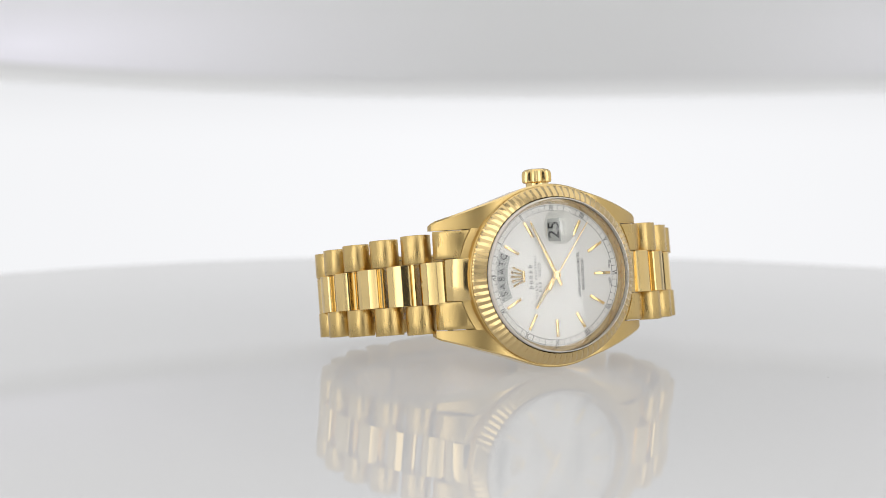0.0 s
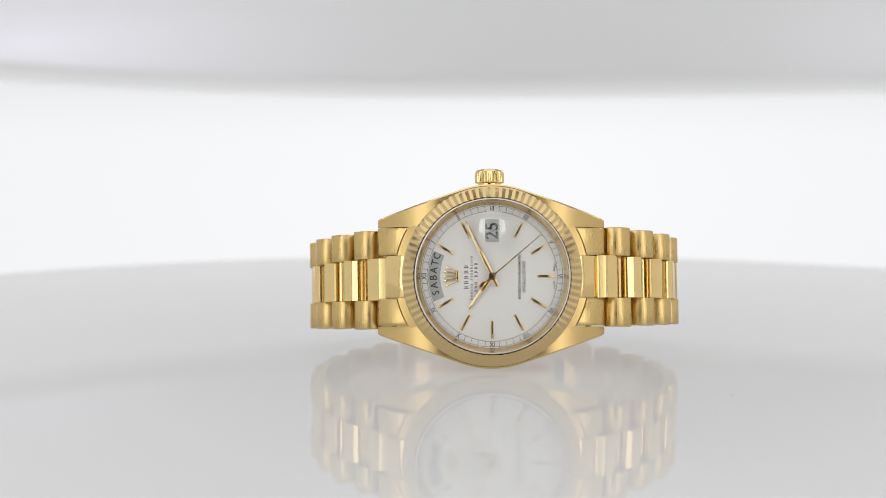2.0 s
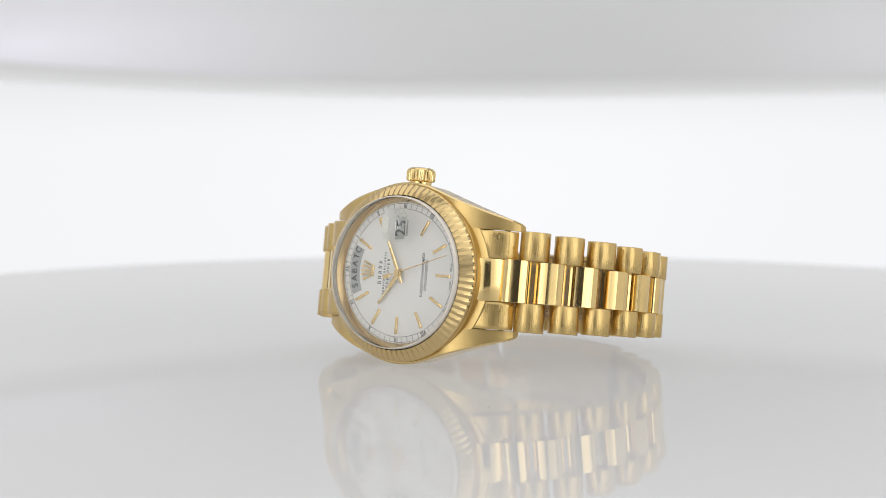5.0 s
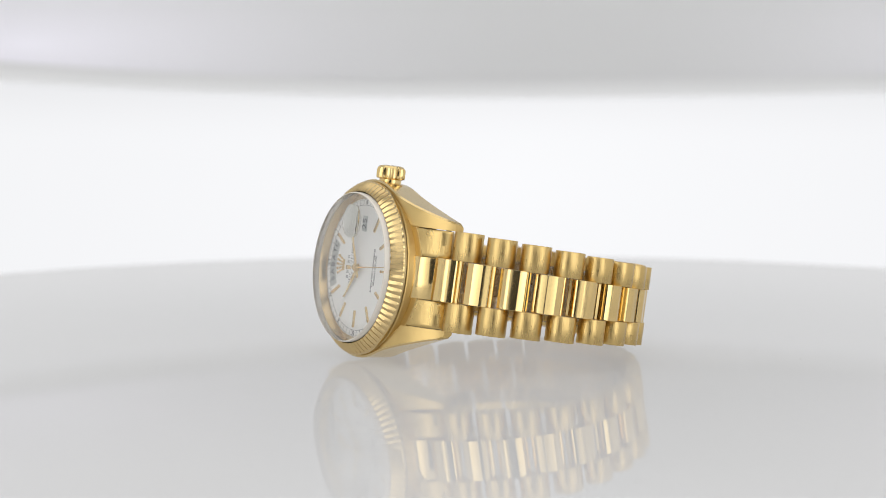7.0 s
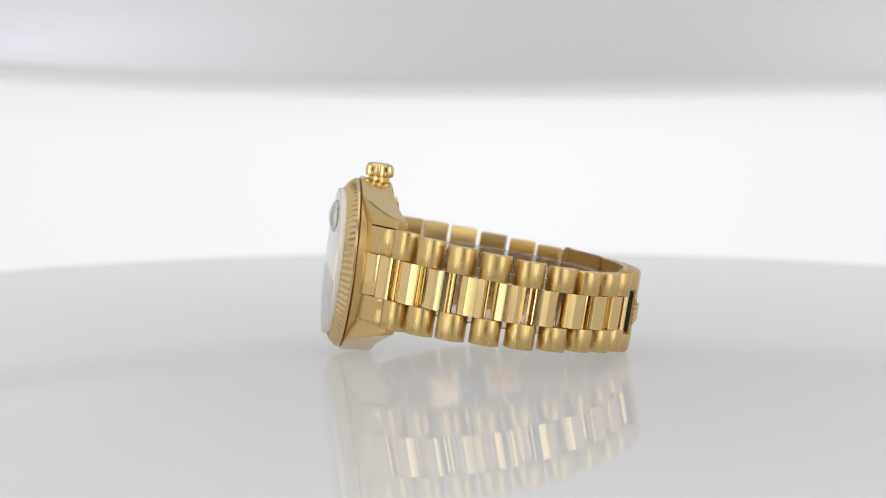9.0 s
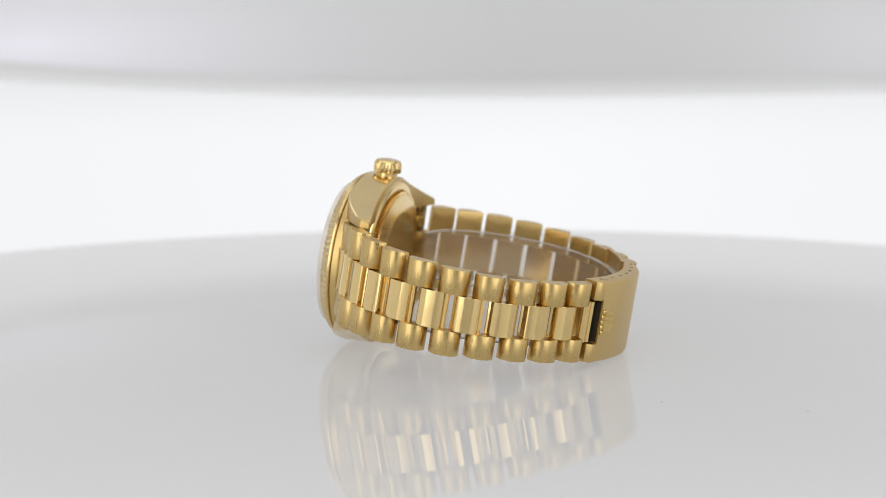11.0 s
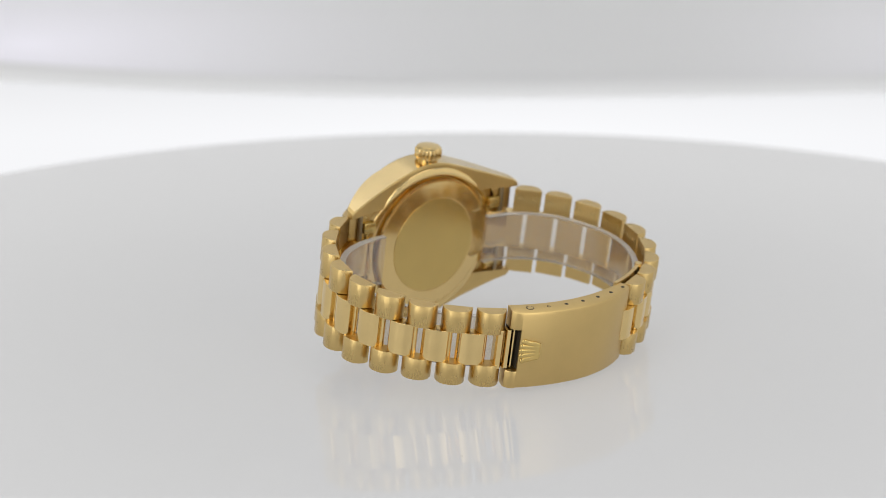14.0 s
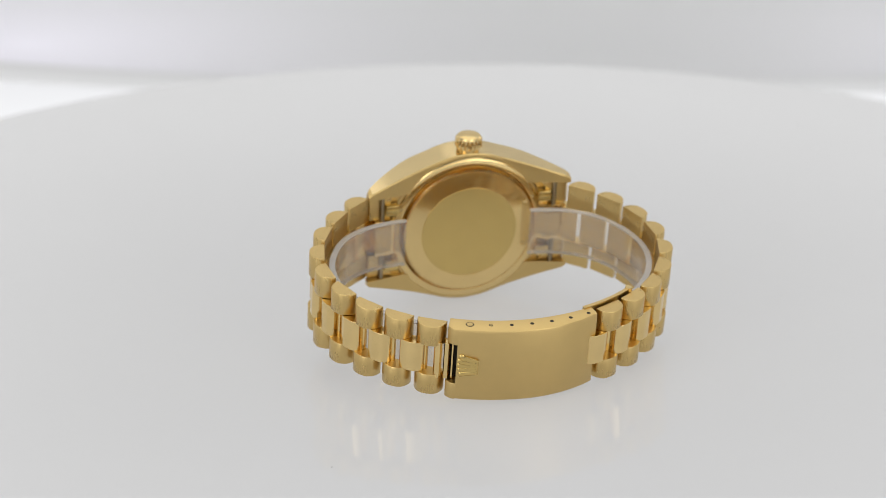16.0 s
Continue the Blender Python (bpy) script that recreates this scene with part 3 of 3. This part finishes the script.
def loop_point(deg):
    b = radians(deg)
    c, s = abs(math.cos(b)), abs(math.sin(b))
    r = ((c / LOOP_A) ** LOOP_N + (s / LOOP_B) ** LOOP_N) ** (-1 / LOOP_N)
    return Vector((LOOP_X + r * math.cos(b), LOOP_Y + r * math.sin(b), 0))


class Track:
    """The loop from the six o'clock lug round to the twelve o'clock lug, by length."""

    def __init__(self, a0, a1, offset=0.0):
        self.p = [loop_point(a0 + (a1 - a0) * i / 1500) for i in range(1501)]
        self.s = [0.0]
        for a, b in zip(self.p, self.p[1:]):
            self.s.append(self.s[-1] + (b - a).length)
        self.length = self.s[-1]

    def at(self, s):
        i = min(max(int(np.searchsorted(self.s, s)), 1), len(self.s) - 1)
        f = (s - self.s[i - 1]) / (self.s[i] - self.s[i - 1])
        q = self.p[i - 1].lerp(self.p[i], f)
        lo, hi = self.p[max(i - 25, 0)], self.p[min(i + 25, 1500)]
        return q, (hi - lo).normalized()

    def place(self, s):
        """x against the run, y outward, z along the width."""
        q, t = self.at(s)
        m = Matrix(((-t.x, t.y, 0, q.x * 0.001), (-t.y, -t.x, 0, q.y * 0.001), (0, 0, 1, 0), (0, 0, 0, 1)))
        return m


track = Track(-50.5, 230.5)
PITCH = 6.83
START_SIX, START_TWELVE = 2.3, 4.2
CLASP_S0 = START_SIX + 9 * PITCH + 0.1
CLASP_LEN = 30.2


def half_width(s):
    d = min(s, track.length - s)
    return max(8.1, 10.3 - 0.048 * d)


def bracelet():
    outer_prof = [(-3.03, 0.0), (-3.03, 0.35)]
    for i in range(1, 16):
        x = -3.03 * math.cos(math.pi * i / 16)
        outer_prof.append((x, 0.35 + 2.85 * (1 - abs(x / 3.03) ** 2.5) ** 0.56))
    outer_prof += [(3.03, 0.35), (3.03, 0.0)]
    # three faces, each barely convex, with eased arrises
    right = [(0.0, 2.95), (0.5, 2.94), (0.98, 2.9), (1.08, 2.87), (1.7, 2.63), (2.3, 2.3), (2.48, 2.08), (2.56, 1.6), (2.6, 0.75), (2.98, 0.45), (2.98, 0.2)]
    mid_prof = [(-x, y) for x, y in right[:0:-1]] + right
    first_outer = first_mid = first_pin = None
    left_n = int((track.length - START_TWELVE - CLASP_S0 - CLASP_LEN + 2.2) / PITCH)
    stations = [START_SIX + PITCH * (k + 0.5) for k in range(9)] + [track.length - START_TWELVE - PITCH * (k + 0.5) for k in range(left_n)]
    for s in stations:
        hw = half_width(s)
        k = hw / 10.0
        for side in (1, -1):
            m = BAND @ track.place(s) @ mm(0, 0, side * hw * 0.711) @ Matrix.Diagonal((1, 1, k, 1))
            if first_outer is None:
                first_outer = part("outer_link", prism(outer_prof, -2.88, 2.88, 0.13), brushed, watch, "brushed half-round gold bracelet link", m)
            else:
                again(first_outer, watch, m)
    mids = [START_SIX + PITCH * k for k in range(0, 9)] + [track.length - START_TWELVE - PITCH * k for k in range(0, left_n + 1)]
    for s in mids:
        hw = half_width(s)
        m = BAND @ track.place(s) @ Matrix.Diagonal((1, 1, hw / 10.0, 1))
        if first_mid is None:
            first_mid = part("centre_link", prism(mid_prof, -4.2, 4.2, 0.06), polished, watch, "polished faceted gold centre link", m)
            first_mid.data.set_sharp_from_angle(angle=radians(9))
        else:
            again(first_mid, watch, m)
    m = BAND @ track.place(track.length - START_TWELVE)
    nick = rod((2.1, 2.4, -0.9), (2.42, 2.16, -0.1), 0.16, 8)
    rod((2.42, 2.16, -0.1), (2.15, 2.38, 0.7), 0.13, 8, nick)
    part("nick", nick, back_gold, watch, "small dent worn into a centre link", m)
    for s in stations:
        hw = half_width(s)
        m = BAND @ track.place(s) @ Matrix.Diagonal((1, 1, hw / 10.0, 1))
        if first_pin is None:
            first_pin = part("link_pin", rod((0.9, 0.9, -4.6), (0.9, 0.9, 4.6), 0.5, 10), polished, watch, "gold pin joining the links", m)
        else:
            again(first_pin, watch, m)


def clasp():
    hw = 8.45
    bm = bmesh.new()

    def station(s, z0, z1, d0, d1, r):
        q, t = track.at(s)
        n = Vector((t.y, -t.x, 0))
        pts = []
        for d, z in ((d0, z0), (d1 - r, z0), (d1 - r * 0.3, z0 + r * 0.3), (d1, z0 + r), (d1, z1 - r), (d1 - r * 0.3, z1 - r * 0.3), (d1 - r, z1), (d0, z1)):
            v = q + n * d
            pts.append((v.x, v.y, z))
        return pts

    s0, s1 = CLASP_S0, CLASP_S0 + CLASP_LEN
    notch = 2.0

    def outer(s):
        u = (s - s0) / CLASP_LEN
        return 3.4 - 1.0 * max(0, 1 - (s - s0) / 1.7) ** 2 - 1.4 * max(0, (u - 0.5) / 0.5) ** 2

    cuts = [notch + (CLASP_LEN - notch) * i / 56 for i in range(57)]
    loft([station(s0 + c, -hw, hw, -0.5, outer(s0 + c), 0.6) for c in cuts], bm)
    steps = [notch * i / 8 for i in range(9)]
    for z0, z1 in ((4.5, hw), (-hw, -4.5)):
        loft([station(s0 + c, z0, z1, -0.5, outer(s0 + c), 0.35) for c in steps], bm)
    body = part("clasp", bm, brushed_long, watch, "brushed gold folding clasp cover", BAND)
    # slot shade is painted: a dark floor and a dark plate across the mouth
    part("recess_floor", loft([station(s0 + c, -4.5, 4.5, -0.5, 0.8, 0.05) for c in steps]), shade_dark, body, "floor of the clasp slot, its shade painted dark")
    mouth = [station(s0 + c, -4.3, 4.3, 0.3, outer(s0 + notch) - 0.4, 0.2) for c in (notch - 0.05, notch + 0.2)]
    part("recess", loft(mouth), shade_dark, body, "dark plate for the shade in the slot where the bracelet enters")
    for off, wide, tall in ((-1.75, 0.8, 2.7), (-0.05, 0.62, 2.45), (1.05, 0.25, 2.0)):
        slim = [(-wide, 0.2), (-wide, tall - 0.5), (-wide * 0.6, tall), (wide * 0.6, tall), (wide, tall - 0.5), (wide, 0.2)]
        part("entry_bar", prism(slim, -4.2, 4.2, 0.06), polished, body, "slim gold bar where the bracelet enters the clasp", track.place(s0 + off), smooth=False)
    # holes along the clasp's upper edge, dark discs painted for their shade
    for k in range(7):
        s = s0 + 4.0 + 4.1 * k
        q, t = track.at(s)
        n = Vector((t.y, -t.x, 0))
        r = (0.85, 0.42, 0.42, 0.42, 0.42, 0.42, 0.42)[k]
        c = q + n * 1.2
        hole = rod((c.x, c.y, hw - 0.6), (c.x, c.y, hw + 0.02), r, 16)
        part("hole_shade", hole, shade_dark, body, "dark disc for the shade of a small round hole in the clasp edge")
        if k < 2:
            part("hole_plug", rod((c.x, c.y, hw - 0.5), (c.x, c.y, hw + 0.06), (0.66, 0.24)[k], 16), brushed, body, "gold pin end in its hole")
    # plain fan-shaped emblem that stands proud of the cover
    m = track.place(s0 + 4.0) @ mm(0, outer(s0 + 4.0) + 0.12, 0) @ pose(0, 0, 0, 0, 0, -5)
    bm = bmesh.new()
    for k in range(5):
        t = (k - 2) / 2
        rod((-1.7, 0.1, t * 1.3), (1.5 - 0.4 * t * t, 0.1, t * 1.9), 0.62, 10, bm)
        made = bmesh.ops.create_uvsphere(bm, u_segments=10, v_segments=8, radius=0.62)["verts"]
        bmesh.ops.translate(bm, verts=made, vec=(1.6 - 0.4 * t * t, 0.06, t * 2.1))
    box(-2.3, -1.3, -0.3, 0.5, -1.75, 1.75, 0.25, bm)
    for v in bm.verts:
        v.co.y *= 0.62
    part("emblem", bm, back_gold, body, "raised plain gold emblem", m)
    # blade of the folding clasp, inside the loop beyond the cover
    rings = []
    for i in range(13):
        q, t = track.at(s1 - 1.5 + 13 * i / 12)
        n = Vector((t.y, -t.x, 0))
        rings.append([(*(q + n * d).to_2d(), z) for d, z in ((-1.1, 3.6), (-0.35, 3.6), (-0.35, 8.75), (-1.1, 8.75))])
    blade = part("clasp_blade", loft(rings), brushed, body, "thin gold folding blade")
    q, t = track.at(s1 + 11.6)
    n = Vector((t.y, -t.x, 0))
    c = q - n * 0.7
    part("hinge", rod((c.x, c.y, 3.4), (c.x, c.y, 8.9), 0.75, 16), polished, blade, "gold hinge of the blade")


def film_strip():
    c = Vector((LOOP_X, LOOP_Y, 0))

    def inner(deg):
        p = loop_point(deg)
        return p + (c - p).normalized() * 1.7

    def lead(start, bend, end):
        """A smooth run from the case back into the loop."""
        return [start * (1 - u) ** 2 + bend * 2 * u * (1 - u) + end * u * u for u in (i / 12 for i in range(12))]

    pts = lead(Vector((14.2, 1.6, 0)), Vector((24.5, 1.9, 0)), inner(-24))
    pts += [inner(-24 + 228 * i / 119) for i in range(120)]
    pts += lead(Vector((-14.0, 1.6, 0)), Vector((-24.0, 1.9, 0)), inner(204))[::-1]

    def band(d0, d1, z0, z1):
        rings = []
        for i, p in enumerate(pts):
            t = (pts[min(i + 1, len(pts) - 1)] - pts[max(i - 1, 0)]).normalized()
            n = Vector((t.y, -t.x, 0))
            rings.append([(*(p + n * d).to_2d(), z) for d, z in ((d0, z0), (d1, z0), (d1, z1), (d0, z1))])
        return loft(rings)

    film = part("protective_film", band(-0.55, 0.55, -5.3, 5.3), film_mat, watch, "clear plastic protective strip inside the bracelet", BAND)
    for z in (5.32, -5.52):
        part("film_edge", band(-0.62, 0.62, z, z + 0.2), film_edge_mat, film, "pale cut edge of the plastic strip")


case()
bezel()
crown()
case_back()
dial()
seconds = pointers()
crystal()
end_pieces()
bracelet()
clasp()
film_strip()

# ---------------------------------------------------------------- moves
# seconds, turn about the table's axis, slant of the line of sight to the table
TURN = [
    (0.0, 23.25, 5.51), (0.5, 17.40, 5.51), (1.0, 11.58, 5.51), (1.5, 5.79, 5.51), (2.0, 0.0, 5.51), (2.5, -5.87, 5.51),
    (3.0, -11.80, 5.51), (3.5, -17.83, 5.51), (4.0, -23.89, 5.51), (5.0, -35.95, 5.51), (6.0, -48.0, 5.51), (6.5, -54.02, 5.51),
    (7.0, -60.01, 5.51), (7.5, -65.97, 5.51), (8.0, -71.94, 5.51), (8.5, -77.90, 5.57), (9.0, -83.84, 5.79), (10.0, -95.75, 6.55),
    (11.0, -107.5, 7.75), (11.5, -113.38, 8.65), (12.0, -119.2, 9.88), (12.5, -124.91, 11.38), (13.0, -130.55, 12.98),
    (13.5, -136.17, 14.57), (14.0, -141.82, 16.09), (14.5, -147.53, 17.57), (15.0, -153.31, 19.08), (15.5, -159.11, 20.58),
    (16.0, -164.92, 22.05),
]


def ride(turn, slant):
    return Matrix.Translation((0, 0, PIVOT_Z)) @ pose(0, 0, 0, slant - CAM_PITCH, 0, 0) @ pose(0, 0, -PIVOT_Z, 0, 0, 0) @ pose(0, 0, 0, 0, 0, turn)


def motions():
    rows = [(t, ride(a, s)) for t, a, s in TURN]
    walk(table, rows)
    walk(watch, rows)
    # the seconds pointer sweeps on a little faster than true time
    walk(seconds, [(t, CASE @ Matrix.Rotation(radians(-40.5 + 7.1 * (t - 2)), 4, "Y")) for t in range(0, 17)])


motions()
